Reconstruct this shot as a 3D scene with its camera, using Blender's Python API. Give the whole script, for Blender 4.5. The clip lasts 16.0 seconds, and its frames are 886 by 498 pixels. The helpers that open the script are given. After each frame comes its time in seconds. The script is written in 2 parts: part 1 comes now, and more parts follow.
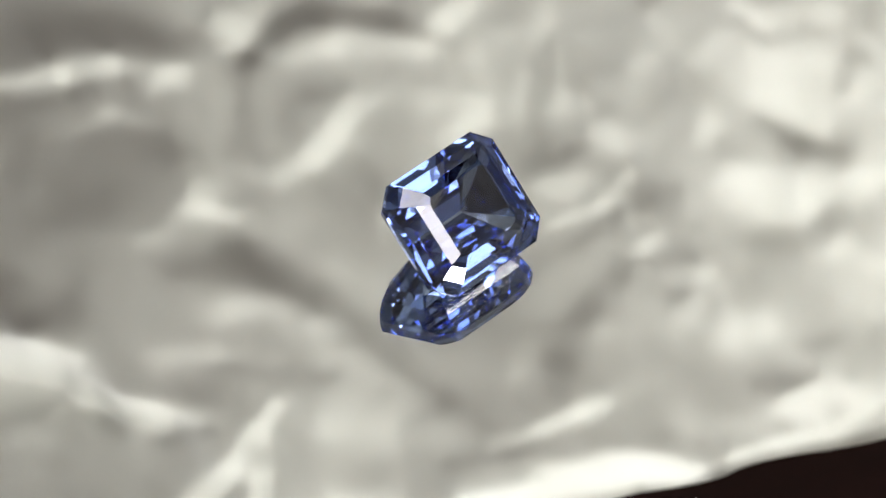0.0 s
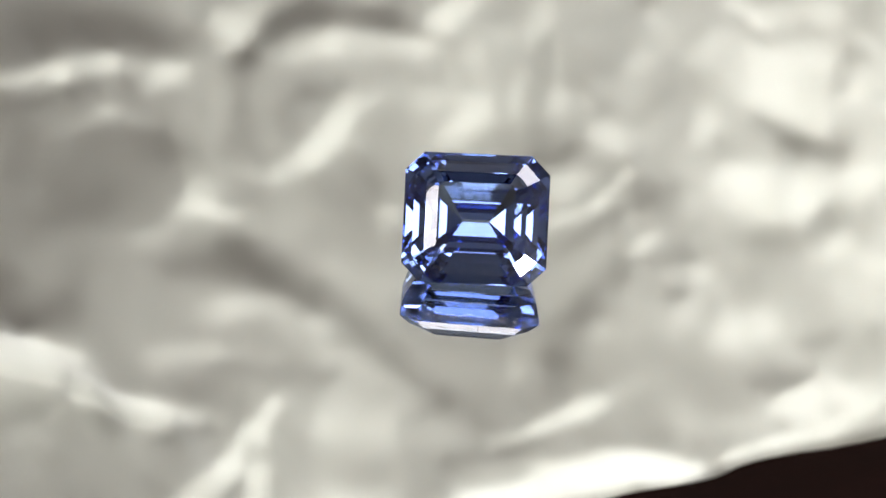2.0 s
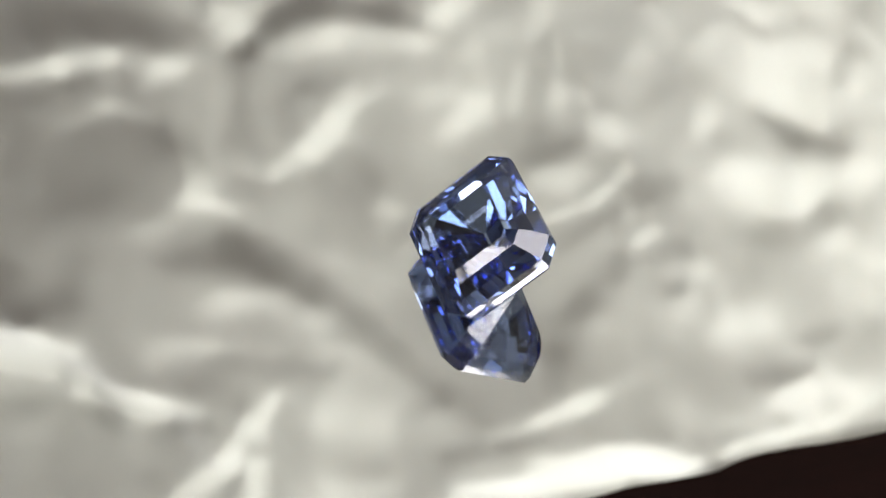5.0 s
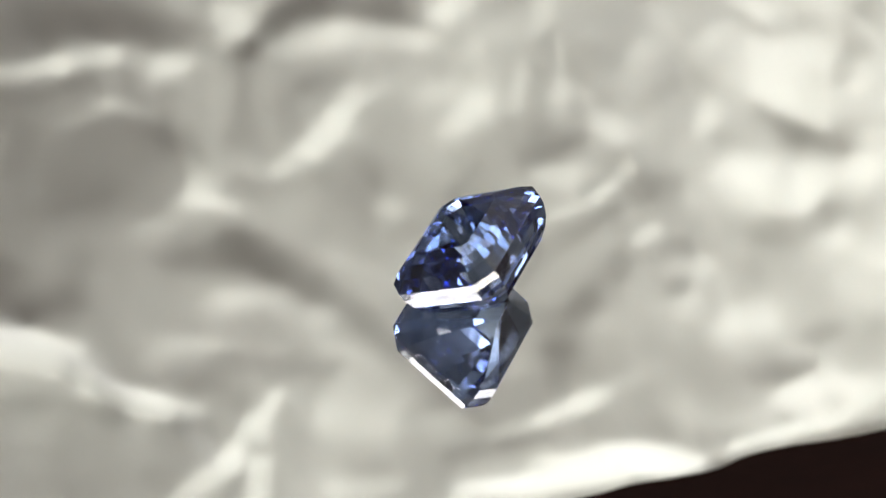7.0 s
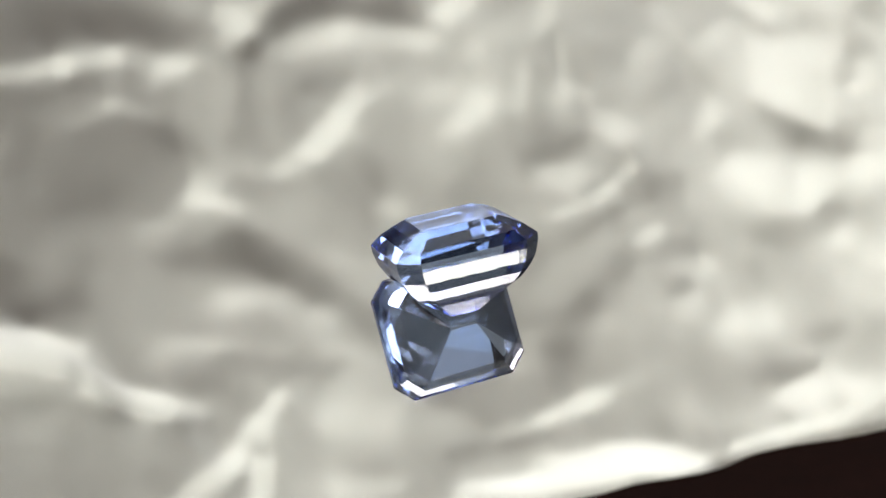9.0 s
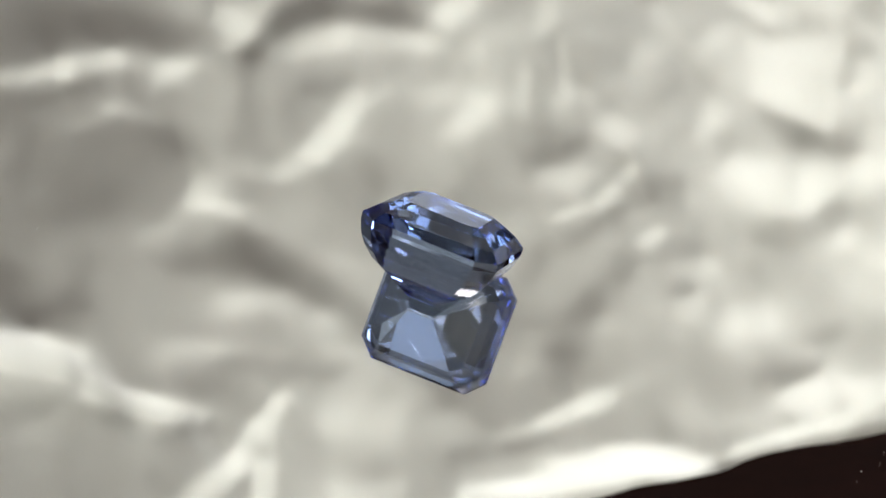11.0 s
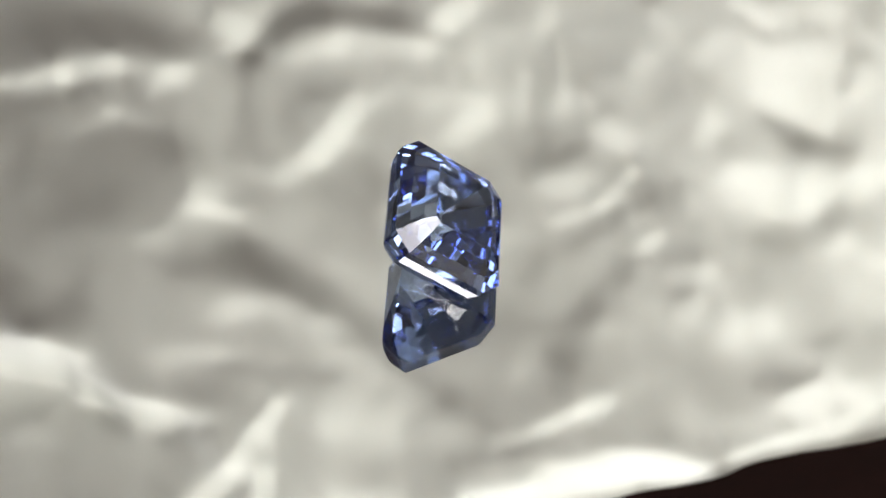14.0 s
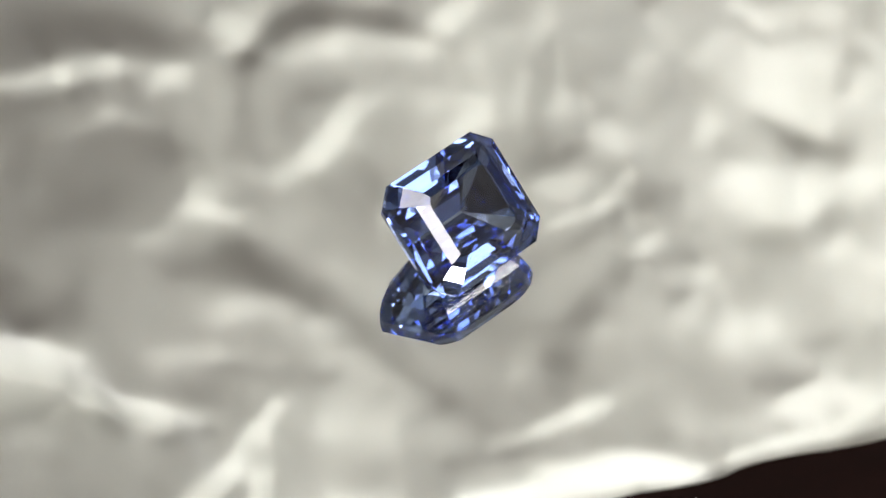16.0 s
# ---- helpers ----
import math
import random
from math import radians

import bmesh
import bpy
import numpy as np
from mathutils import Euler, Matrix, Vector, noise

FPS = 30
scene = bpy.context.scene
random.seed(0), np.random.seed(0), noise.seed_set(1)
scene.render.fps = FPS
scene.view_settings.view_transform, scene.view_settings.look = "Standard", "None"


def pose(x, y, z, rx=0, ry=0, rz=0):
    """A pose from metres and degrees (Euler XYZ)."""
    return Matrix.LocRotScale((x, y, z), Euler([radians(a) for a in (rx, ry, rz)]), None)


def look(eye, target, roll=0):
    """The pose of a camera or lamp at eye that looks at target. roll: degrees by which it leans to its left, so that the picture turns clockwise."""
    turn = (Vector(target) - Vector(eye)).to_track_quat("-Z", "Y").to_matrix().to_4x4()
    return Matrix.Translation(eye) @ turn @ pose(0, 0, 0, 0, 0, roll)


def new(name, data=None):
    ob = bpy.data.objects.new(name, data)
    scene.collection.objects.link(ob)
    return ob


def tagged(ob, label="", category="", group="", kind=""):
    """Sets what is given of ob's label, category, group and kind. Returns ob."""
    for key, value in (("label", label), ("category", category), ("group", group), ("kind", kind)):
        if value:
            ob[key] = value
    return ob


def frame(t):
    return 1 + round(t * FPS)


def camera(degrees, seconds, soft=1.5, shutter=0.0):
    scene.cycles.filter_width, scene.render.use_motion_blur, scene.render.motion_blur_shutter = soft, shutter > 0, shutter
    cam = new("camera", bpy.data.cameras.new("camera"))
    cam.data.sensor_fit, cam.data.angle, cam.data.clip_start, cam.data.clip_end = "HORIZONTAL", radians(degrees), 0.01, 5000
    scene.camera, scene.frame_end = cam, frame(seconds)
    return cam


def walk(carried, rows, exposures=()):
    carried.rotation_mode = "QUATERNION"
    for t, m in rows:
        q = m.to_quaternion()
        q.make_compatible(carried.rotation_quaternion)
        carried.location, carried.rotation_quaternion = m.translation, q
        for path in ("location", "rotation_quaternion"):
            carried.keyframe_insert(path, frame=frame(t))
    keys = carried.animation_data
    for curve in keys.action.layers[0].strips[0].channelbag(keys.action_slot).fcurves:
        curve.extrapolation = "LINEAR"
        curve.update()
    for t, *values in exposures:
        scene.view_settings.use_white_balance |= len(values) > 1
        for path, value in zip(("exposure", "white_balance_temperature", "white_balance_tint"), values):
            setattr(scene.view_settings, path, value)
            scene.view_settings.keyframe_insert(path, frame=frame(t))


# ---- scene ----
# A faceted blue gemstone turns on a small mirror turntable; the mirror shows a crumpled white sheet.
# ---- camera ----
MM = 0.001
TILT, ROLL = radians(50.49), radians(3.36)
AIM = Vector((-0.8365, 1.1057, 0)) * MM
REACH = 82.467 * MM
FORWARD = Vector((0, math.cos(TILT), -math.sin(TILT)))
EYE = AIM - FORWARD * REACH
cam = camera(30.02, 16.0)
cam.data.dof.use_dof = True
cam.data.dof.focus_distance = 82 * MM
cam.data.dof.aperture_fstop = 200
VIEW = look(EYE, AIM, 3.36)
walk(cam, [(0.0, VIEW), (16.0, VIEW)], [(0.0, -0.09), (0.5, 0.05), (1.0, 0.06), (2.0, 0.03), (3.5, -0.03), (6.5, -0.02), (12.0, -0.01), (16.0, 0.01)])

# the sheet's frame: square to the line of sight folded at the mirror, 0.3 m past it
FLIP = Matrix.Diagonal((1, 1, -1))
SILVER = -0.4 * MM
side = FLIP @ (VIEW.to_3x3() @ Vector((1, 0, 0)))
rise = FLIP @ (VIEW.to_3x3() @ Vector((0, 1, 0)))
face = FLIP @ (VIEW.to_3x3() @ Vector((0, 0, 1)))
CENTRE = AIM - face * 0.3
CENTRE.z += 2 * SILVER

# ---- light ----
world = bpy.data.worlds.new("world")
scene.world = world
scene.cycles.max_bounces = scene.cycles.transmission_bounces = scene.cycles.glossy_bounces = 24
world.use_nodes = True
wn = world.node_tree.nodes
sky = wn.new("ShaderNodeTexSky")
sky.sky_type, sky.sun_disc = "NISHITA", False
sky.sun_elevation, sky.sun_rotation = radians(9), radians(158)
world.node_tree.links.new(sky.outputs[0], wn["Background"].inputs[0])
wn["Background"].inputs[1].default_value = 0.1

# the added key light at the sheet: its shares along and across the sheet's face, and its turn in the face
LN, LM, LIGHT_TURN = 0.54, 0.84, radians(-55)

# room: inner faces of the walls, the ceiling's underside
X0, X1, Y0, Y1, TOP = -1.9, 2.0, -2.1, 1.6, 1.66
IN = 0.012
DAY = (1.0, 0.97, 0.98)
# unseen openings in the ceiling and walls, most set where the stone flashes: low and high corner in the plane of each
SKY_WEST, SKY_EAST = ((-0.86, -1.35), (-0.2, -0.82)), ((1.04, -0.9), (1.72, 0.56))
SKY_INNER = ((0.7, -0.9), (0.96, 0.2))
SKY_SOUTH, SKY_CORNER = ((-0.03, -1.96), (0.95, -1.52)), ((-1.8, -1.72), (-1.15, -1.15))
SKY_OVER, SKY_NORTH = ((-0.45, -0.74), (0.52, -0.06)), ((0.0, 0.39), (0.58, 0.86))
HIGH_EAST, HIGH_WEST = ((-0.47, 1.0), (-0.15, 1.3)), ((-1.7, 1.1), (-0.75, 1.42))
FILL_NORTH = ((-0.45, 0.55), (0.35, 0.74))
KEY_SOUTH = ((1.08, 0.05), (1.75, 0.45))
DOWN = pose(0, 0, 0)


def opening_light(name, hole, place, turn_to, watts, colour=DAY):
    (a0, b0), (a1, b1) = hole
    data = bpy.data.lights.new(name, "AREA")
    data.shape, data.size, data.size_y, data.energy, data.color = "RECTANGLE", a1 - a0, b1 - b0, watts, colour
    ob = new(name, data)
    ob.matrix_world = Matrix.Translation(place((a0 + a1) / 2, (b0 + b1) / 2)) @ turn_to
    return ob


on_ceiling = lambda a, b: Vector((a, b, TOP + IN))
on_south = lambda a, b: Vector((a, Y0 - IN, b))
on_east = lambda a, b: Vector((X1 + IN, a, b))
on_north = lambda a, b: Vector((a, Y1 + IN, b))
# Faint fill added from the north; no window is known there.
opening_light("window_north", FILL_NORTH, on_north, pose(0, 0, 0, -90, 0, 0), 0.4)
on_west = lambda a, b: Vector((X0 - IN, a, b))
opening_light("skylight_west", SKY_WEST, on_ceiling, DOWN, 15)
opening_light("skylight_east", SKY_EAST, on_ceiling, DOWN, 30.5)
opening_light("skylight_inner", SKY_INNER, on_ceiling, DOWN, 8.8)
opening_light("skylight_south", SKY_SOUTH, on_ceiling, DOWN, 17)
opening_light("skylight_corner", SKY_CORNER, on_ceiling, DOWN, 13)
opening_light("skylight_over", SKY_OVER, on_ceiling, DOWN, 15)
opening_light("skylight_north", SKY_NORTH, on_ceiling, DOWN, 6)
opening_light("window_east", HIGH_EAST, on_east, pose(0, 0, 0, 90, 0, 90), 3.6)
opening_light("window_west", HIGH_WEST, on_west, pose(0, 0, 0, 90, 0, -90), 11)
# Key light added for the sheet; the window it stands in is made up.
opening_light("window_low", KEY_SOUTH, on_south, pose(0, 0, 0, 90, 0, 0), 79, (0.98, 0.98, 0.918))


# ---- materials ----
def material(name):
    m = bpy.data.materials.new(name)
    m.use_nodes = True
    return m, m.node_tree.nodes, m.node_tree.links, m.node_tree.nodes["Principled BSDF"]


def grained(name, dark, light, scale, rough, bump=0.0, stretch=(1, 1, 1), metal=0.0, fine=6.0):
    m, n, l, b = material(name)
    co, mp = n.new("ShaderNodeTexCoord"), n.new("ShaderNodeMapping")
    mp.inputs["Scale"].default_value = stretch
    big, small = n.new("ShaderNodeTexNoise"), n.new("ShaderNodeTexNoise")
    big.inputs["Scale"].default_value, small.inputs["Scale"].default_value = scale, scale * fine
    big.inputs["Detail"].default_value = 4
    mix, ramp = n.new("ShaderNodeMath"), n.new("ShaderNodeMix")
    mix.operation, ramp.data_type = "MULTIPLY_ADD", "RGBA"
    mix.inputs[1].default_value = 0.5
    half = n.new("ShaderNodeMath")
    half.operation = "MULTIPLY"
    half.inputs[1].default_value = 0.5
    l.new(co.outputs["Object"], mp.inputs[0])
    l.new(mp.outputs[0], big.inputs["Vector"]), l.new(mp.outputs[0], small.inputs["Vector"])
    l.new(small.outputs[0], half.inputs[0])
    l.new(big.outputs[0], mix.inputs[0]), l.new(half.outputs[0], mix.inputs[2])
    ramp.inputs[6].default_value, ramp.inputs[7].default_value = (*dark, 1), (*light, 1)
    l.new(mix.outputs[0], ramp.inputs[0]), l.new(ramp.outputs[2], b.inputs["Base Color"])
    b.inputs["Roughness"].default_value, b.inputs["Metallic"].default_value = rough, metal
    if bump:
        bp = n.new("ShaderNodeBump")
        bp.inputs["Strength"].default_value, bp.inputs["Distance"].default_value = bump, 0.0005
        l.new(mix.outputs[0], bp.inputs["Height"]), l.new(bp.outputs[0], b.inputs["Normal"])
    return m


def clear(name, colour, ior):
    m, n, l, b = material(name)
    b.inputs["Base Color"].default_value = (*colour, 1)
    b.inputs["Roughness"].default_value, b.inputs["IOR"].default_value = 0.0, ior
    b.inputs["Transmission Weight"].default_value = 1.0
    return m


GEM, gn, gl, _ = material("blue_gem")
gn.remove(_)
edge = gn.new("ShaderNodeFresnel")
edge.inputs["IOR"].default_value = 1.77
glint, gleam, bend = gn.new("ShaderNodeBsdfGlossy"), gn.new("ShaderNodeBsdfGlossy"), gn.new("ShaderNodeBsdfRefraction")
for shader, colour in ((glint, (1.0, 0.975, 0.985)), (gleam, (0.57, 0.625, 0.81)), (bend, (0.515, 0.578, 0.69))):
    shader.inputs["Color"].default_value, shader.inputs["Roughness"].default_value = (*colour, 1), 0.0
bend.inputs["IOR"].default_value = 1.77
gloss, both = gn.new("ShaderNodeMixShader"), gn.new("ShaderNodeMixShader")
gl.new(edge.outputs[0], gloss.inputs[0]), gl.new(glint.outputs[0], gloss.inputs[1]), gl.new(gleam.outputs[0], gloss.inputs[2])
gl.new(edge.outputs[0], both.inputs[0]), gl.new(bend.outputs[0], both.inputs[1]), gl.new(gloss.outputs[0], both.inputs[2])
gl.new(both.outputs[0], gn["Material Output"].inputs[0])
GLASS = clear("mirror_glass", (0.98, 0.99, 0.98), 1.5)
SILVERING, _, _, sb = material("silvering")
sb.inputs["Base Color"].default_value = (0.95, 0.95, 0.94, 1)
sb.inputs["Metallic"].default_value, sb.inputs["Roughness"].default_value = 1.0, 0.0
PAPER = grained("crumpled_paper", (0.733, 0.727, 0.69), (0.812, 0.832, 0.81), 40, 0.6, 0.25)
MAHOGANY = grained("dark_mahogany", (0.0005, 0.0002, 0.0002), (0.02, 0.0045, 0.0035), 22, 0.7, 0.2, (1, 8, 1))
MAHOGANY.node_tree.nodes["Principled BSDF"].inputs["Specular IOR Level"].default_value = 0.1
OAK = grained("desk_wood", (0.02, 0.012, 0.009), (0.05, 0.03, 0.022), 12, 0.5, 0.2, (1, 9, 1))
PLASTIC = grained("black_plastic", (0.012, 0.012, 0.013), (0.03, 0.03, 0.032), 300, 0.4, 0.1)
PLASTER = grained("grey_plaster", (0.175, 0.175, 0.172), (0.235, 0.235, 0.23), 3, 0.9, 0.2)
WHITE = grained("ceiling_paint", (0.28, 0.28, 0.276), (0.36, 0.36, 0.355), 4, 0.9, 0.1)
BOARDS = grained("floor_wood", (0.018, 0.016, 0.014), (0.036, 0.031, 0.027), 6, 0.5, 0.2, (1, 8, 1))
FRAME_PAINT = grained("window_paint", (0.7, 0.7, 0.68), (0.8, 0.8, 0.78), 8, 0.5, 0.1)
CHITIN = grained("fly_shell", (0.012, 0.009, 0.006), (0.04, 0.03, 0.02), 900, 0.45, 0.2)
WING = grained("fly_wing", (0.16, 0.14, 0.11), (0.3, 0.27, 0.22), 600, 0.3)
LINT = grained("pale_lint", (0.5, 0.49, 0.47), (0.75, 0.74, 0.72), 4000, 0.9)


# ---- mesh helpers ----
def finish(name, bm, mat, parent=None, label=""):
    me = bpy.data.meshes.new(name)
    bmesh.ops.recalc_face_normals(bm, faces=bm.faces)
    bm.to_mesh(me)
    bm.free()
    for one in mat if isinstance(mat, (list, tuple)) else (mat,):
        me.materials.append(one)
    ob = new(name, me)
    ob.parent = parent
    if label:
        ob["label"] = label
    return ob


def box(bm, lo, hi, bevel=0.0):
    made = bmesh.ops.create_cube(bm, size=1)["verts"]
    for v in made:
        v.co = Vector([lo[i] + (v.co[i] + 0.5) * (hi[i] - lo[i]) for i in range(3)])
    if bevel:
        edges = list({e for v in made for e in v.link_edges})
        bmesh.ops.bevel(bm, geom=edges, offset=bevel, segments=2, affect="EDGES", profile=0.5)
    return bm


def lathe(bm, profile, steps=96, cap=True):
    """Turn a list of (radius, height) about z."""
    rings = []
    for r, z in profile:
        rings.append([bm.verts.new((r * math.cos(2 * math.pi * k / steps), r * math.sin(2 * math.pi * k / steps), z)) for k in range(steps)])
    for a, b in zip(rings, rings[1:]):
        for k in range(steps):
            bm.faces.new((a[k], a[(k + 1) % steps], b[(k + 1) % steps], b[k]))
    if cap:
        bm.faces.new(rings[0]), bm.faces.new(rings[-1])
    return bm


def empty(name, m=None):
    ob = new(name)
    ob.empty_display_size = 0.02
    if m:
        ob.matrix_world = m
    return ob


# ---- room ----
DESK = -0.030
FLOOR = DESK - 0.74


tagged(finish("floor", box(bmesh.new(), (X0, Y0, FLOOR - 0.1), (X1, Y1, FLOOR)), BOARDS), "brown wooden floor of the room", "floor", kind="structure")


def pierced(name, mat, lo, hi, axis, holes, label, category):
    """A slab whose thin direction is axis, with openings right through it."""
    a, b = [i for i in range(3) if i != axis]
    cuts = [sorted({lo[i], hi[i], *(h[c][k] for h in holes for c in (0, 1))}) for k, i in enumerate((a, b))]
    bm = bmesh.new()
    for p0, p1 in zip(cuts[0], cuts[0][1:]):
        for q0, q1 in zip(cuts[1], cuts[1][1:]):
            if any(h[0][0] < (p0 + p1) / 2 < h[1][0] and h[0][1] < (q0 + q1) / 2 < h[1][1] for h in holes):
                continue
            l, h = [0, 0, 0], [0, 0, 0]
            l[axis], h[axis], l[a], h[a], l[b], h[b] = lo[axis], hi[axis], p0, p1, q0, q1
            box(bm, l, h)
    bmesh.ops.remove_doubles(bm, verts=bm.verts, dist=1e-5)
    tagged(finish(name, bm, mat), label, category, kind="structure")


def casement(name, hole, axis, at, inward):
    """A painted frame round an opening, standing proud of the wall's inner face."""
    (a0, b0), (a1, b1) = hole
    win = tagged(empty(name), "unseen white painted frame round a light opening", "window", kind="structure")
    t = 0.035
    bars = [(a0 - t, b0 - t, a1 + t, b0), (a0 - t, b1, a1 + t, b1 + t), (a0 - t, b0, a0, b1), (a1, b0, a1 + t, b1)]
    a, b = [i for i in range(3) if i != axis]
    for p0, q0, p1, q1 in bars:
        l, h = [0, 0, 0], [0, 0, 0]
        l[axis], h[axis] = sorted((at, at + inward * 0.02))
        l[a], h[a], l[b], h[b] = p0, p1, q0, q1
        finish("window_frame", box(bmesh.new(), l, h, 0.003), FRAME_PAINT, win)


pierced("wall_west", PLASTER, (X0 - 0.12, Y0, FLOOR), (X0, Y1, TOP), 0, [HIGH_WEST], "plain grey plastered wall with a light opening", "wall")
pierced("wall_north", PLASTER, (X0 - 0.12, Y1, FLOOR), (X1 + 0.12, Y1 + 0.12, TOP), 1, [FILL_NORTH], "plain grey plastered wall with a light opening", "wall")
pierced("wall_east", PLASTER, (X1, Y0, FLOOR), (X1 + 0.12, Y1, TOP), 0, [HIGH_EAST], "plain grey plastered wall with a light opening", "wall")
pierced("wall_south", PLASTER, (X0 - 0.12, Y0 - 0.12, FLOOR), (X1 + 0.12, Y0, TOP), 1, [KEY_SOUTH], "plain grey plastered wall with a light opening", "wall")
pierced("ceiling", WHITE, (X0 - 0.12, Y0 - 0.12, TOP), (X1 + 0.12, Y1 + 0.12, TOP + 0.1), 2, [SKY_WEST, SKY_EAST, SKY_INNER, SKY_SOUTH, SKY_CORNER, SKY_OVER, SKY_NORTH], "grey painted ceiling with seven skylights", "ceiling")
# Unseen frames are put round every opening, the sheet light's and north fill's too.
for k, (hole, axis, at, inward) in enumerate(((SKY_WEST, 2, TOP, -1), (SKY_EAST, 2, TOP, -1), (HIGH_EAST, 0, X1, -1), (KEY_SOUTH, 1, Y0, 1), (HIGH_WEST, 0, X0, 1), (FILL_NORTH, 1, Y1, -1), (SKY_SOUTH, 2, TOP, -1), (SKY_CORNER, 2, TOP, -1), (SKY_OVER, 2, TOP, -1), (SKY_NORTH, 2, TOP, -1), (SKY_INNER, 2, TOP, -1))):
    casement("window_%d" % (k + 1), hole, axis, at, inward)

# ---- desk ----
desk = tagged(empty("desk", pose(0, 0.1, FLOOR)), "dark brown wooden desk under the turntable", "desk")
DH = DESK - FLOOR
finish("desktop", box(bmesh.new(), (-0.7, -0.4, DH - 0.03), (0.7, 0.45, DH), 0.003), OAK, desk)
for sx in (-0.66, 0.60):
    for sy in (-0.36, 0.35):
        finish("leg", box(bmesh.new(), (sx, sy, 0), (sx + 0.06, sy + 0.06, DH - 0.03), 0.003), OAK, desk)

# ---- turntable ----
PLATE = 0.75 * MM
base = tagged(empty("turntable_base", pose(0, 0, DESK)), "black plastic motor base of the turntable", "turntable")
finish("housing", lathe(bmesh.new(), [(0.038, 0), (0.040, 0.001), (0.040, 0.017), (0.038, 0.0185), (0.012, 0.019), (0.012, 0.0222)]), PLASTIC, base)
finish("switch", box(bmesh.new(), (-0.006, -0.043, 0.006), (0.006, -0.0385, 0.011), 0.0008), PLASTIC, base)

mirror = tagged(empty("mirror_platter"), "round mirror platter turning under the gemstone", "mirror")
finish("platter", lathe(bmesh.new(), [(0.046, -0.0078), (0.047, -0.0072), (0.047, -0.0018), (0.0464, -0.00085), (0.0455, -0.0008)]), PLASTIC, mirror, "black plastic platter disc")
bm = lathe(bmesh.new(), [(0.045, -PLATE), (0.045, -0.0002), (0.0448, 0)])
for f in bm.faces:
    f.material_index = 1 if len(f.verts) > 4 and f.calc_center_median().z < -PLATE * 0.5 else 0
finish("mirror_plate", bm, (GLASS, SILVERING), mirror, "clear silvered mirror glass")

# ---- gemstone ----
HALF_U, HALF_V, CUT = 3.5, 3.153, 0.89


def octagon(su, sv, cut, w):
    """One facet line of a step cut: its scale along and across, its corner cut and height, in mm."""
    u, v = HALF_U * su, HALF_V * sv
    pts = [(-u + cut, v), (u - cut, v), (u, v - cut), (u, -v + cut), (u - cut, -v), (-u + cut, -v), (-u, -v + cut), (-u, v - cut)]
    return [Vector((x * MM, y * MM, w * MM)) for x, y in pts]


def gemstone():
    stone = tagged(empty("gemstone"), "violet-blue transparent step-cut sapphire resting tilted on the mirror", "gemstone")
    lines = [octagon(0.525, 0.525, 0.26, 1.16), octagon(0.69, 0.69, 0.54, 0.90), octagon(0.86, 0.86, 0.72, 0.54), octagon(1.0, 1.0, CUT, 0.08),
             octagon(0.994, 0.994, CUT, -0.34),
             octagon(0.942, 0.94, 0.85, -1.0), octagon(0.862, 0.858, 0.76, -1.5), octagon(0.742, 0.714, 0.61, -2.05),
             octagon(0.2, 0.02, 0.03, -3.69)]

    def skin(name, first, last, lid=None):
        bm = bmesh.new()
        rings = [[bm.verts.new(p) for p in line] for line in lines[first:last + 1]]
        for a, b in zip(rings, rings[1:]):
            for k in range(8):
                bm.faces.new((a[k], a[(k + 1) % 8], b[(k + 1) % 8], b[k]))
        if lid is not None:
            bm.faces.new(rings[lid])
        for f in bm.faces:
            f.normal_update()
            if f.normal.dot(f.calc_center_median() - Vector((0, 0, -0.8 * MM))) < 0:
                f.normal_flip()
        me = bpy.data.meshes.new(name)
        bm.to_mesh(me)
        bm.free()
        me.materials.append(GEM)
        new(name, me).parent = stone

    skin("table_facet", 0, 0, 0)
    skin("crown", 0, 3)
    skin("girdle", 3, 4)
    skin("pavilion", 4, 8, -1)
    return stone


gem = gemstone()
STONE = pose(0, 0, 0, 0, 0, 9.02) @ Matrix.Translation(Vector((0.6343, 0.6150, 3.0319)) * MM) @ pose(0, 0, 0, 36.96, 0, 0) @ pose(0, 0, 0, 0, 0, 2.39)

# ---- dust on the mirror ----
def lint():
    rng = random.Random(7)
    bm = bmesh.new()
    for k in range(70):
        r, a = 0.003 + 0.026 * math.sqrt(rng.random()), rng.random() * 6.283
        x, y = r * math.cos(a), r * math.sin(a)
        if rng.random() < 0.2:
            turn, n, c = rng.random() * 6.283, 4, rng.uniform(-0.6, 0.6)
            for i in range(n):
                d = turn + c * i
                x, y = x + 0.00006 * math.cos(d), y + 0.00006 * math.sin(d)
                made = bmesh.ops.create_icosphere(bm, subdivisions=1, radius=1)["verts"]
                for v in made:
                    p = Vector((v.co.x * 0.00005, v.co.y * 0.000006, v.co.z * 0.000007))
                    v.co = Matrix.Rotation(d, 3, "Z") @ p + Vector((x, y, 0.000008))
        else:
            s = rng.uniform(0.000009, 0.000026)
            made = bmesh.ops.create_icosphere(bm, subdivisions=1, radius=1)["verts"]
            for v in made:
                v.co = Vector((v.co.x * s * 1.3, v.co.y * s, v.co.z * s * 0.6)) + Vector((x, y, s * 0.55))
    return tagged(finish("dust", bm, LINT), "pale dust specks and lint lying on the mirror", "dust", kind="stuff")


dust = lint()

# ---- crumpled sheet ----
# The sheet's folds as bright (+) and dark (-) strokes, later put into its shape, in mm on its plane: from, to, width,
# brightness.
tone_strokes = []


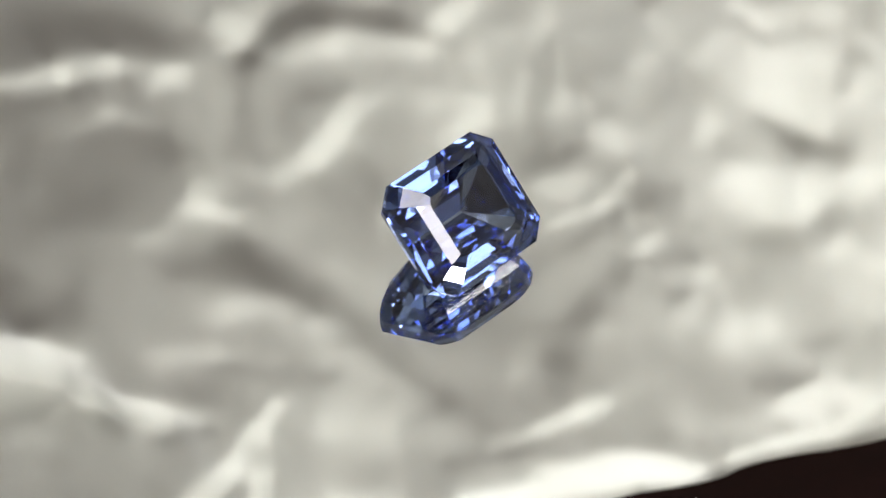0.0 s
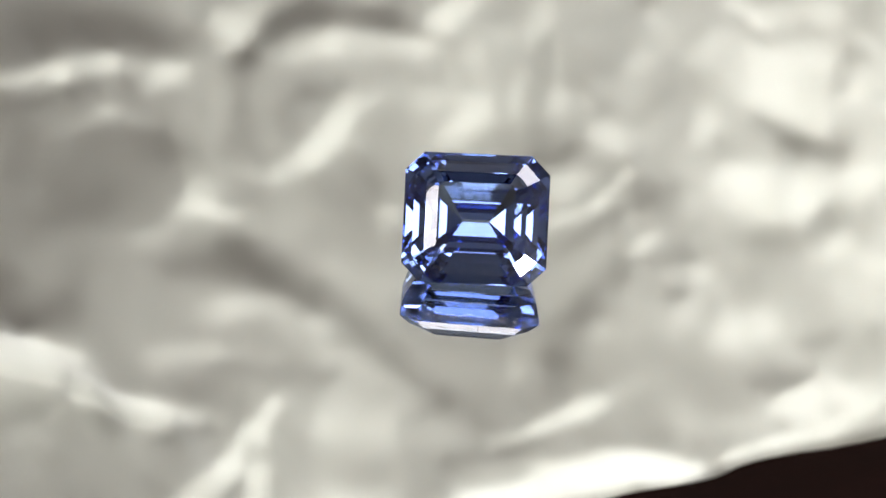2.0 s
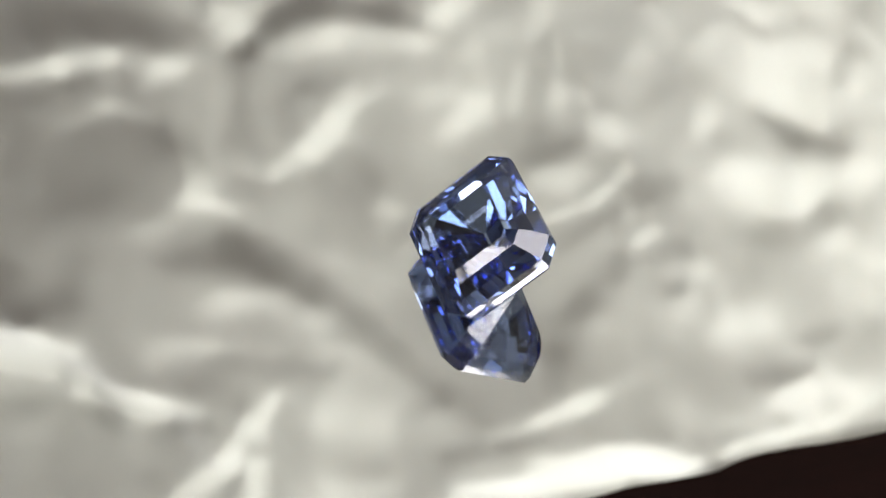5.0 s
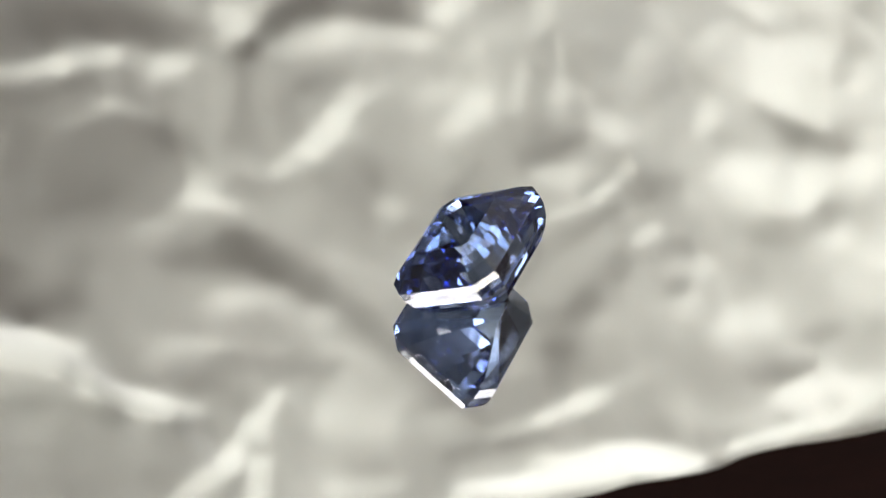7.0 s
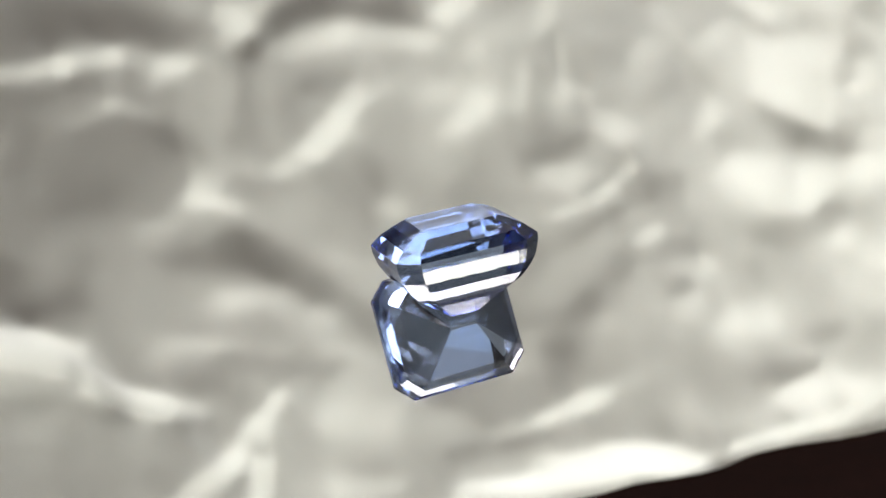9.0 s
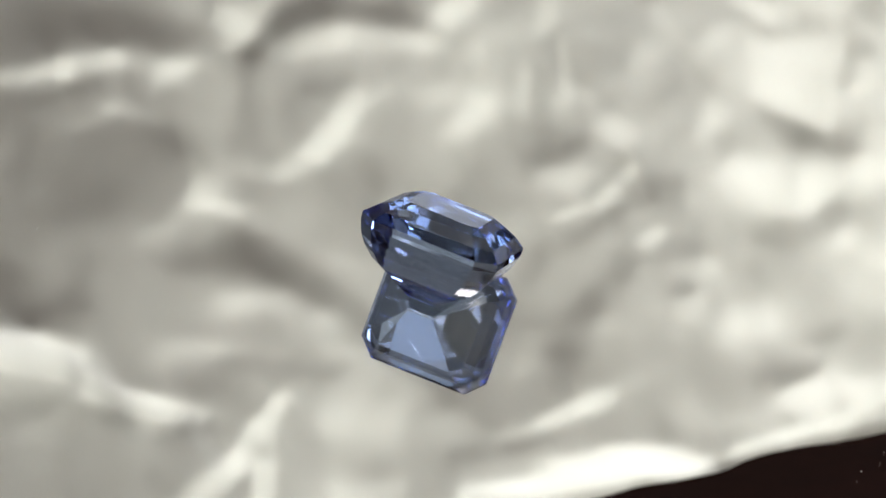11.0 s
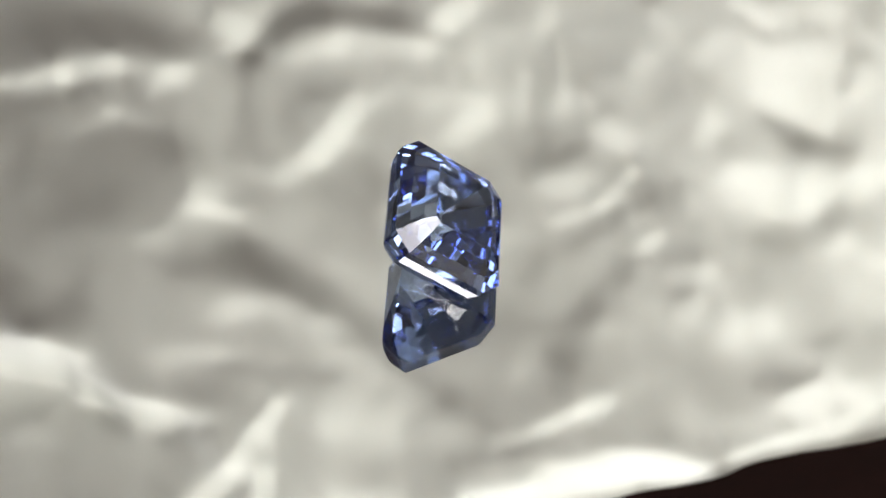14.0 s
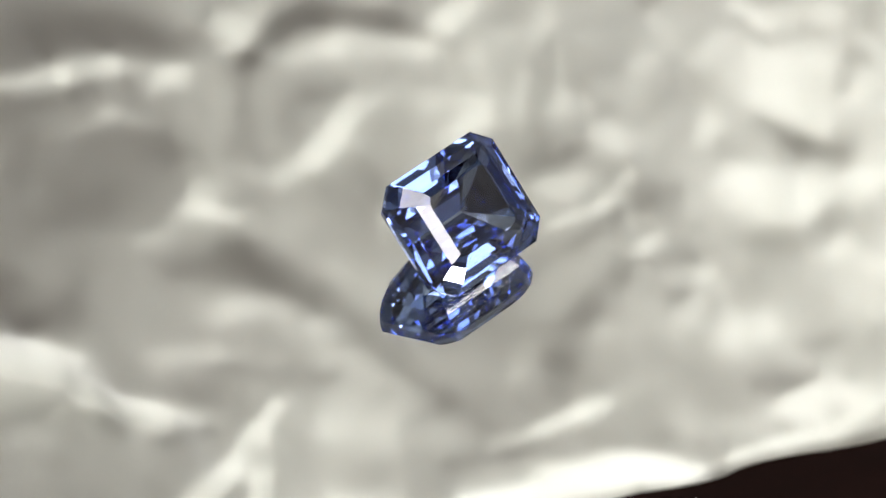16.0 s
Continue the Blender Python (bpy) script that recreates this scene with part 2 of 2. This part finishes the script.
def tone_stroke(x0, y0, x1, y1, width, brightness):
    tone_strokes.append((x0, y0, x1, y1, width, brightness))


tone_stroke(-102.5, 49.8, -94.7, 47.9, 3.4, -0.40); tone_stroke(-94.7, 50.5, -75.1, 49.8, 3.1, -0.52); tone_stroke(-75.1, 51.1, -59.4, 48.5, 2.4, -0.40)
tone_stroke(-102.5, 55.7, -76.4, 55.1, 2.9, -0.23); tone_stroke(-102.5, 39.4, -88.2, 40.9, 1.8, 0.69); tone_stroke(-88.2, 41.3, -75.1, 43.3, 1.6, 0.52)
tone_stroke(-75.1, 43.3, -59.4, 40.7, 1.8, 0.29); tone_stroke(-65.9, 38.7, -59.4, 42.6, 1.6, 0.23); tone_stroke(-102.5, 32.8, -94.7, 34.1, 1.8, -0.23)
tone_stroke(-90.8, 34.8, -80.3, 38.1, 1.3, -0.29); tone_stroke(-85.5, 27.6, -76.4, 32.2, 1.4, 0.23); tone_stroke(-76.4, 32.4, -65.9, 29.6, 1.4, 0.23)
tone_stroke(-81.6, 23.7, -63.3, 22.4, 3.7, -0.24); tone_stroke(-84.2, 14.5, -63.3, 15.8, 3.9, -0.22); tone_stroke(-85.5, 8.0, -77.7, 9.3, 3.4, -0.34)
tone_stroke(-76.4, 27.6, -68.5, 26.3, 1.8, -0.17); tone_stroke(-96.7, 26.3, -96.7, 18.4, 2.1, -0.17); tone_stroke(-101.9, 21.1, -101.0, 23.7, 1.6, 0.23)
tone_stroke(-58.1, 55.1, -47.6, 49.8, 2.9, 0.34); tone_stroke(-50.2, 53.8, -43.7, 55.1, 2.4, 0.40); tone_stroke(-46.3, 49.8, -50.2, 47.2, 1.8, 0.29)
tone_stroke(-57.4, 42.0, -58.1, 23.7, 2.4, 0.11); tone_stroke(-50.9, 34.1, -51.5, 21.1, 1.8, 0.11); tone_stroke(-47.0, 43.3, -45.6, 32.8, 1.8, -0.29)
tone_stroke(-44.3, 45.9, -37.1, 52.5, 2.0, -0.52); tone_stroke(-37.1, 52.5, -29.3, 55.7, 2.4, -0.57); tone_stroke(-29.3, 55.1, -11.0, 53.8, 2.6, -0.63)
tone_stroke(-11.0, 53.1, -5.1, 50.5, 1.8, -0.34); tone_stroke(-45.0, 31.5, -42.4, 23.7, 2.1, -0.17); tone_stroke(-37.1, 44.6, -24.1, 47.9, 2.1, 0.29)
tone_stroke(-24.1, 48.3, -5.8, 47.2, 2.4, 0.34); tone_stroke(-41.1, 39.4, -39.8, 35.4, 2.4, 0.17); tone_stroke(-31.9, 36.1, -24.1, 38.1, 1.8, -0.23)
tone_stroke(-37.1, 17.1, -29.3, 21.7, 2.1, 0.46); tone_stroke(-30.0, 21.7, -24.1, 28.3, 2.1, 0.52); tone_stroke(-24.1, 28.3, -20.8, 34.8, 1.7, 0.46)
tone_stroke(-43.7, 17.1, -37.1, 15.8, 2.1, 0.17); tone_stroke(-54.8, 15.8, -53.5, 11.9, 2.1, 0.52); tone_stroke(-56.8, 9.9, -47.6, 8.6, 1.7, 0.40)
tone_stroke(-55.5, 12.6, -50.2, 9.3, 1.8, 0.23); tone_stroke(-46.3, 14.5, -45.0, 11.9, 1.3, -0.23); tone_stroke(-31.9, 9.3, -24.1, 9.3, 3.9, 0.11)
tone_stroke(-12.3, 9.3, -11.0, 8.0, 2.4, 0.34); tone_stroke(-17.5, 5.4, -18.8, 10.6, 1.8, -0.17); tone_stroke(-59.4, -2.5, -47.6, -1.8, 2.6, -0.40)
tone_stroke(-47.6, -2.5, -37.1, -4.4, 2.9, -0.57); tone_stroke(-37.1, -5.1, -28.0, -9.7, 2.2, -0.57); tone_stroke(-28.0, -9.7, -17.5, -17.5, 2.1, -0.57)
tone_stroke(-17.5, -18.2, -11.0, -23.4, 2.0, -0.52); tone_stroke(-11.0, -24.1, 0.8, -33.2, 2.0, -0.46); tone_stroke(0.8, -33.2, 8.6, -39.8, 2.1, -0.23)
tone_stroke(-52.8, 2.1, -39.8, 1.4, 1.3, -0.23); tone_stroke(-50.2, -12.9, -37.1, -11.0, 2.4, 0.29); tone_stroke(-34.5, -15.6, -24.1, -20.8, 3.1, 0.17)
tone_stroke(-62.0, -22.8, -50.2, -21.5, 2.1, 0.23); tone_stroke(-24.1, -26.0, -13.6, -30.0, 2.9, 0.14); tone_stroke(-59.4, -30.0, -51.5, -31.3, 2.1, -0.23)
tone_stroke(-43.7, -26.0, -34.5, -26.0, 1.8, -0.17); tone_stroke(-35.8, -28.6, -24.1, -27.3, 1.6, -0.17); tone_stroke(-89.5, -15.6, -81.6, -14.3, 2.6, -0.23)
tone_stroke(-84.2, -10.3, -80.3, -3.8, 2.1, -0.17); tone_stroke(-102.5, -20.8, -89.5, -21.5, 2.6, 1.03); tone_stroke(-102.5, -25.4, -88.2, -26.7, 2.4, 1.03)
tone_stroke(-88.2, -26.0, -80.3, -30.0, 2.4, 0.80); tone_stroke(-80.3, -31.9, -64.6, -35.8, 2.0, 1.03); tone_stroke(-67.2, -35.8, -62.0, -36.5, 2.1, 0.92)
tone_stroke(-60.7, -36.5, -53.5, -36.5, 1.6, 0.34); tone_stroke(-89.5, -22.1, -81.6, -23.4, 2.1, 0.69); tone_stroke(-102.5, -35.8, -90.8, -35.8, 1.3, -0.40)
tone_stroke(-82.9, -36.5, -72.5, -39.8, 1.3, -0.29); tone_stroke(-63.3, -41.7, -52.8, -39.1, 1.6, -0.23); tone_stroke(-94.7, -45.6, -85.5, -47.0, 1.8, -0.14)
tone_stroke(-94.7, -53.5, -76.4, -54.8, 2.4, -0.14); tone_stroke(-58.1, -56.8, -47.6, -48.9, 2.0, 0.63); tone_stroke(-47.6, -48.9, -41.1, -39.8, 1.8, 0.69)
tone_stroke(-41.7, -39.8, -37.1, -33.9, 1.4, 0.57); tone_stroke(-41.7, -57.4, -40.4, -49.6, 1.7, 0.63); tone_stroke(-41.1, -49.6, -39.8, -43.0, 1.3, 0.34)
tone_stroke(-47.6, -56.1, -46.3, -52.8, 1.0, -0.23); tone_stroke(-35.8, -39.1, -29.3, -43.0, 2.9, -0.11); tone_stroke(-24.1, -56.1, -11.0, -54.8, 2.1, 0.29)
tone_stroke(-21.5, -36.5, -11.0, -39.1, 3.1, 0.07); tone_stroke(-0.5, 52.5, 4.7, 56.4, 2.4, 0.57); tone_stroke(2.1, 26.9, 8.6, 32.2, 2.4, 0.40)
tone_stroke(-7.1, 36.8, -3.1, 31.5, 3.7, 0.17); tone_stroke(21.7, 49.8, 23.0, 53.8, 2.1, 0.23); tone_stroke(26.9, 34.1, 32.2, 33.5, 2.4, 0.34)
tone_stroke(34.8, 42.6, 38.7, 42.0, 2.4, -0.34); tone_stroke(37.4, 35.4, 41.3, 32.8, 2.4, -0.21); tone_stroke(51.8, 44.6, 62.3, 49.8, 3.9, -0.14)
tone_stroke(29.6, 51.1, 41.3, 49.8, 3.9, -0.11); tone_stroke(36.1, 26.9, 40.7, 25.0, 2.0, 0.52); tone_stroke(34.8, 29.6, 38.7, 28.3, 1.6, 0.23)
tone_stroke(58.3, 26.3, 61.0, 29.6, 2.1, 0.23); tone_stroke(23.0, 19.8, 29.6, 23.7, 1.8, -0.34); tone_stroke(28.3, 23.0, 33.5, 25.0, 1.6, -0.17)
tone_stroke(24.3, 16.5, 29.6, 15.8, 2.4, 0.40); tone_stroke(25.6, 6.7, 36.1, 10.6, 1.3, 0.34); tone_stroke(36.1, 11.2, 42.6, 17.8, 1.2, 0.34)
tone_stroke(28.3, 12.6, 36.1, 15.8, 1.6, 0.11); tone_stroke(33.5, 13.2, 38.7, 15.8, 1.3, -0.14); tone_stroke(47.9, 11.9, 51.8, 10.6, 2.4, -0.34)
tone_stroke(46.6, 15.8, 53.1, 14.5, 1.8, -0.17); tone_stroke(29.6, 1.4, 41.3, 9.3, 1.6, -0.23); tone_stroke(64.9, 55.1, 71.4, 51.1, 1.6, 0.46)
tone_stroke(72.7, 43.3, 85.8, 44.6, 2.9, 0.57); tone_stroke(74.0, 35.4, 85.8, 33.5, 2.9, 0.69); tone_stroke(80.6, 39.4, 84.5, 39.4, 3.1, 0.46)
tone_stroke(85.8, 30.2, 88.4, 28.9, 2.1, 0.46); tone_stroke(74.0, 52.5, 88.4, 55.1, 2.4, 0.34); tone_stroke(72.7, 30.2, 83.2, 25.0, 1.8, -0.29)
tone_stroke(80.6, 25.0, 93.7, 23.0, 2.1, -0.17); tone_stroke(91.0, 38.1, 92.3, 44.6, 1.8, -0.23); tone_stroke(98.9, 40.7, 102.5, 34.1, 2.1, 0.46)
tone_stroke(96.3, 28.9, 102.5, 26.3, 2.6, 0.23); tone_stroke(66.2, 17.1, 72.7, 15.8, 2.6, 0.63); tone_stroke(72.7, 11.9, 84.5, 10.6, 2.6, 0.57)
tone_stroke(84.5, 14.5, 97.6, 15.8, 2.9, 0.75); tone_stroke(79.3, 15.2, 80.6, 14.5, 1.0, -0.17); tone_stroke(98.9, 18.4, 102.5, 18.4, 2.1, 0.57)
tone_stroke(71.4, 2.7, 83.2, 4.1, 3.1, -0.29); tone_stroke(57.0, 1.4, 62.3, 2.7, 2.6, -0.11); tone_stroke(45.3, 1.4, 49.2, 2.7, 1.8, 0.23)
tone_stroke(96.3, 0.1, 102.5, -3.8, 2.9, 0.63); tone_stroke(97.6, -7.7, 102.5, -12.9, 2.9, 0.57); tone_stroke(92.3, 1.4, 95.0, 4.1, 1.8, 0.34)
tone_stroke(40.0, -3.8, 33.5, -12.9, 2.4, -0.34); tone_stroke(33.5, -12.9, 25.6, -22.1, 2.4, -0.29); tone_stroke(28.3, -26.0, 25.6, -31.3, 2.4, -0.23)
tone_stroke(42.6, -2.5, 41.3, -7.7, 1.6, -0.23); tone_stroke(53.1, -9.7, 55.7, -9.7, 1.3, -0.23); tone_stroke(55.7, 0.1, 57.0, -1.2, 1.3, -0.17)
tone_stroke(54.4, -26.0, 62.3, -32.6, 4.4, -0.25); tone_stroke(47.9, -20.8, 49.2, -33.9, 2.6, -0.14); tone_stroke(66.2, -3.8, 71.4, -7.7, 3.9, -0.17)
tone_stroke(53.1, -5.1, 59.6, -3.8, 2.1, 0.17); tone_stroke(66.2, -19.5, 72.7, -18.2, 2.9, 0.17); tone_stroke(54.4, -20.8, 53.1, -15.6, 1.8, 0.11)
tone_stroke(78.0, -31.9, 85.8, -28.0, 1.4, -0.34); tone_stroke(72.7, -30.0, 79.3, -28.6, 1.8, -0.23); tone_stroke(80.6, -33.9, 88.4, -32.6, 2.4, 0.40)
tone_stroke(79.3, -36.5, 85.8, -36.5, 2.1, 0.23); tone_stroke(30.9, -35.8, 36.1, -33.9, 1.8, 0.52); tone_stroke(23.0, -39.1, 30.9, -36.5, 1.6, 0.34)
tone_stroke(12.6, -43.0, 23.0, -39.8, 1.6, 0.29); tone_stroke(2.1, -47.0, 15.2, -44.3, 1.8, -0.29); tone_stroke(15.2, -45.0, 21.7, -43.0, 1.0, -0.23)
tone_stroke(21.7, -54.8, 41.3, -52.2, 2.4, 1.03); tone_stroke(41.3, -51.5, 54.4, -51.5, 2.4, 1.15); tone_stroke(4.7, -56.1, 21.7, -54.8, 2.1, 0.69)
tone_stroke(36.1, -47.0, 51.8, -47.6, 1.8, 0.57); tone_stroke(23.0, -48.9, 36.1, -49.6, 1.8, 0.46); tone_stroke(54.4, -51.5, 59.0, -50.9, 1.3, 0.69)
tone_stroke(59.6, -44.3, 62.3, -47.0, 1.3, -0.29); tone_stroke(47.9, -41.7, 59.6, -43.0, 2.1, -0.11); tone_stroke(67.5, -47.6, 80.6, -44.3, 1.6, 0.57)
tone_stroke(80.6, -44.3, 93.7, -41.7, 1.4, 0.63); tone_stroke(93.7, -41.1, 102.5, -35.8, 1.7, 0.80); tone_stroke(97.6, -33.9, 102.5, -32.6, 2.4, 0.46)
# The widest strokes set the sheet's overall bright and dark sides.
tone_stroke(91.0, -28.6, 93.7, -33.9, 2.4, 0.29); tone_stroke(-115.6, 44.6, -115.6, -33.9, 34.0, -0.50); tone_stroke(80.6, 49.8, 101.5, -7.7, 28.8, 0.22)
tone_stroke(-37.1, 25.0, -11.0, -7.7, 15.7, -0.09); tone_stroke(20.0, 20.0, 60.0, -30.0, 20.0, -0.12)
tone_stroke(-40.0, -40.0, 0.0, -52.0, 12.0, -0.12)


def relief_from_tone(step=0.8, wide=360, high=300):
    """The sheet's height in metres over a regular grid, shaped to shade as its strokes say."""
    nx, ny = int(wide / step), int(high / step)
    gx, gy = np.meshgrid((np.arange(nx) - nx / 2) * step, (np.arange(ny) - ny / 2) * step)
    tone = np.zeros_like(gx)
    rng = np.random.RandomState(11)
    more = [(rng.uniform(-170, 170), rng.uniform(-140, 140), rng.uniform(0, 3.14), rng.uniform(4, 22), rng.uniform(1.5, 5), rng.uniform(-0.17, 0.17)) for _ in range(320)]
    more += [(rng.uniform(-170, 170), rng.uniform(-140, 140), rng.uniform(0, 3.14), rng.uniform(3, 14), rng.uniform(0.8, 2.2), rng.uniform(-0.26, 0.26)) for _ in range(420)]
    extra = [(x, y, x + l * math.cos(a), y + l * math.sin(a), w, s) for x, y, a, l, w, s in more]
    for x0, y0, x1, y1, w, s in tone_strokes + extra:
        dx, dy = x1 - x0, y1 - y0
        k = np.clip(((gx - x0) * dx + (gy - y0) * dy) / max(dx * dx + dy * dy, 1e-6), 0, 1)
        tone += s * np.exp(-((gx - x0 - k * dx) ** 2 + (gy - y0 - k * dy) ** 2) / (2 * w * w))
    tone = np.where(tone > 0, 2.3 * np.tanh(tone), 0.84 * np.tanh(1.75 * tone))
    tone -= tone.mean()
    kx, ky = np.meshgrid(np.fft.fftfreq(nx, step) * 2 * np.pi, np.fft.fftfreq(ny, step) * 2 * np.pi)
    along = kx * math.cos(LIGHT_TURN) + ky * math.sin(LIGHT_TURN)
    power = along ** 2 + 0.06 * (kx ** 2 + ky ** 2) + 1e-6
    # Wanted brightness becomes slope towards the light, so the shade lies in the shape.
    h = np.real(np.fft.ifft2(np.fft.fft2(-tone * LN / LM) * (-1j * along) / power))
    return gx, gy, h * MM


def lower_edge(x):
    """Where the sheet's wavy lower edge runs, in mm."""
    rough = [np.interp(x + d, (-165, 37, 58, 70, 102, 165), (-80, -57.8, -53.4, -48.9, -44.9, -38)) for d in (-3, -1, 1, 3)]
    return sum(rough) / 4 + 0.3 * math.sin(x / 5.5)


def sheet():
    gx, gy, h = relief_from_tone()
    ny, nx = h.shape
    bm = bmesh.new()
    cols, rows = 330, 190
    grid = []
    for j in range(rows):
        line = []
        for i in range(cols):
            x = -165 + 330 * i / (cols - 1)
            lo = lower_edge(x)
            y = lo + (72 - lo) * j / (rows - 1)
            fx, fy = (x - gx[0, 0]) / 0.8, (y - gy[0, 0]) / 0.8
            a, b = int(fx), int(fy)
            u, v = fx - a, fy - b
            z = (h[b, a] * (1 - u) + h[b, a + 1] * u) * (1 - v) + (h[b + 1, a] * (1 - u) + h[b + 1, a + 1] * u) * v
            # The lip is bent towards the mirror to darken the lower edge.
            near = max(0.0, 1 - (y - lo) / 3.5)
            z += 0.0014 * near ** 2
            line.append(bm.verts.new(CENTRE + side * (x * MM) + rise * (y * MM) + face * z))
        grid.append(line)
    for j in range(rows - 1):
        for i in range(cols - 1):
            bm.faces.new((grid[j][i], grid[j][i + 1], grid[j + 1][i + 1], grid[j + 1][i])).smooth = True
    ob = finish("crumpled_sheet", bm, PAPER)
    return tagged(ob, "crumpled white satin paper sheet hung over the turntable", "paper sheet")


sheet()

# ---- board and stand that hold the sheet ----
stand = tagged(empty("board_stand"), "dark mahogany board on two posts behind the sheet", "stand")
BACK = Matrix((side.to_4d(), rise.to_4d(), face.to_4d(), (0, 0, 0, 1))).transposed()
for k in range(3):
    BACK[k][3] = (CENTRE - face * 0.03)[k]
BACK[3][0] = BACK[3][1] = BACK[3][2] = 0
BACK[3][3] = 1
board = finish("board", box(bmesh.new(), (-0.2, -0.16, -0.012), (0.2, 0.075, 0.0), 0.002), MAHOGANY, stand)
board.matrix_world = BACK
for x in (-0.17, 0.16):
    finish("post", box(bmesh.new(), (x, CENTRE.y + 0.07, DESK), (x + 0.02, CENTRE.y + 0.09, CENTRE.z + 0.02), 0.001), MAHOGANY, stand)


# ---- passing fly ----
def ball(bm, at, size, steps=12):
    made = bmesh.ops.create_uvsphere(bm, u_segments=steps, v_segments=steps - 4, radius=1)["verts"]
    for v in made:
        v.co = Vector([at[k] + v.co[k] * size[k] for k in range(3)]) * MM
    return bm


def house_fly():
    """A fly, head towards +x, standing on z = 0."""
    thing = tagged(empty("house_fly"), "small dark brown fly passing over the mirror", "fly")
    finish("abdomen", ball(bmesh.new(), (-1.9, 0, 1.6), (2.1, 1.2, 1.1)), CHITIN, thing)
    finish("thorax", ball(bmesh.new(), (0.8, 0, 1.8), (1.4, 1.15, 1.15)), CHITIN, thing)
    finish("head", ball(bmesh.new(), (2.5, 0, 1.7), (0.6, 0.95, 0.8)), CHITIN, thing)
    for turn_out in (-1, 1):
        bm = bmesh.new()
        outline = [(0.9, 0.3), (0.2, 1.2), (-1.6, 2.3), (-3.6, 2.2), (-4.1, 1.3), (-2.6, 0.5), (-0.4, 0.25)]
        low = [bm.verts.new(Vector((x, y * turn_out, 2.75 + 0.05 * x)) * MM) for x, y in outline]
        high = [bm.verts.new(v.co + Vector((0, 0, 0.04 * MM))) for v in low]
        bm.faces.new(low), bm.faces.new(high)
        for k in range(len(low)):
            n = (k + 1) % len(low)
            bm.faces.new((low[k], low[n], high[n], high[k]))
        finish("wing", bm, WING, thing)
        for x, reach in ((1.5, 1.4), (0.6, 0.0), (-0.3, -1.6)):
            bm = bmesh.new()
            joints = [Vector((x, 0.8 * turn_out, 1.3)), Vector((x + reach * 0.5, 1.9 * turn_out, 1.5)), Vector((x + reach, 2.6 * turn_out, 0.06))]
            for a, b in zip(joints, joints[1:]):
                bone = (b - a)
                m = Matrix.Translation((a + b) / 2 * MM) @ bone.to_track_quat("Z", "Y").to_matrix().to_4x4()
                bmesh.ops.create_cone(bm, segments=6, radius1=0.13 * MM, radius2=0.08 * MM, depth=bone.length * MM, cap_ends=True, matrix=m)
            finish("leg", bm, CHITIN, thing)
    return thing


fly = house_fly()


def facing(nose, over, at):
    """A pose at a place with +x along nose and +z towards over."""
    x = nose.normalized()
    y = over.cross(x).normalized()
    z = x.cross(y)
    m = Matrix((x, y, z)).transposed().to_4x4()
    m.translation = at
    return m


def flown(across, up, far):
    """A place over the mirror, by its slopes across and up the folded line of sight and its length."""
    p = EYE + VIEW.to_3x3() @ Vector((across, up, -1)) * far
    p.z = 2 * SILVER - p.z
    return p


# ---- what moves ----
def turn(t):
    """The platter's pose at t seconds: a clockwise turn in 16 s, on an axle a hair out of true."""
    return pose(0, 0, 0, 0, 0, -22.5 * (t - 1.5)) @ pose(0, 0, 0, 0, 0, -33.75) @ pose(0, 0, 0, -0.11, 0, 0) @ pose(0, 0, 0, 0, 0, 33.75)


def flight():
    """The fly crosses over the mirror's edge at 8.3 s, and sits on the desk before and after."""
    nose = side * 0.5 + rise * 0.86
    over = Vector((0, 0, 1))
    level = Vector((nose.x, nose.y, 0))
    first, last = Vector((0.34, 0.3, DESK)), Vector((0.5, -0.05, DESK))
    rows = [(t, facing(level, over, first)) for t in (0.0, 7.4, 7.5)]
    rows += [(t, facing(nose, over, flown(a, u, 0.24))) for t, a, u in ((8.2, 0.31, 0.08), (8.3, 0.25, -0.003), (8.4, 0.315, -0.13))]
    return rows + [(t, facing(level, over, last)) for t in (9.1, 9.2, 16.0)]


def motions():
    times = [k / 10 for k in range(161)]
    walk(mirror, [(t, turn(t)) for t in times])
    walk(dust, [(t, turn(t)) for t in times])
    walk(gem, [(t, turn(t) @ STONE) for t in times])
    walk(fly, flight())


motions()
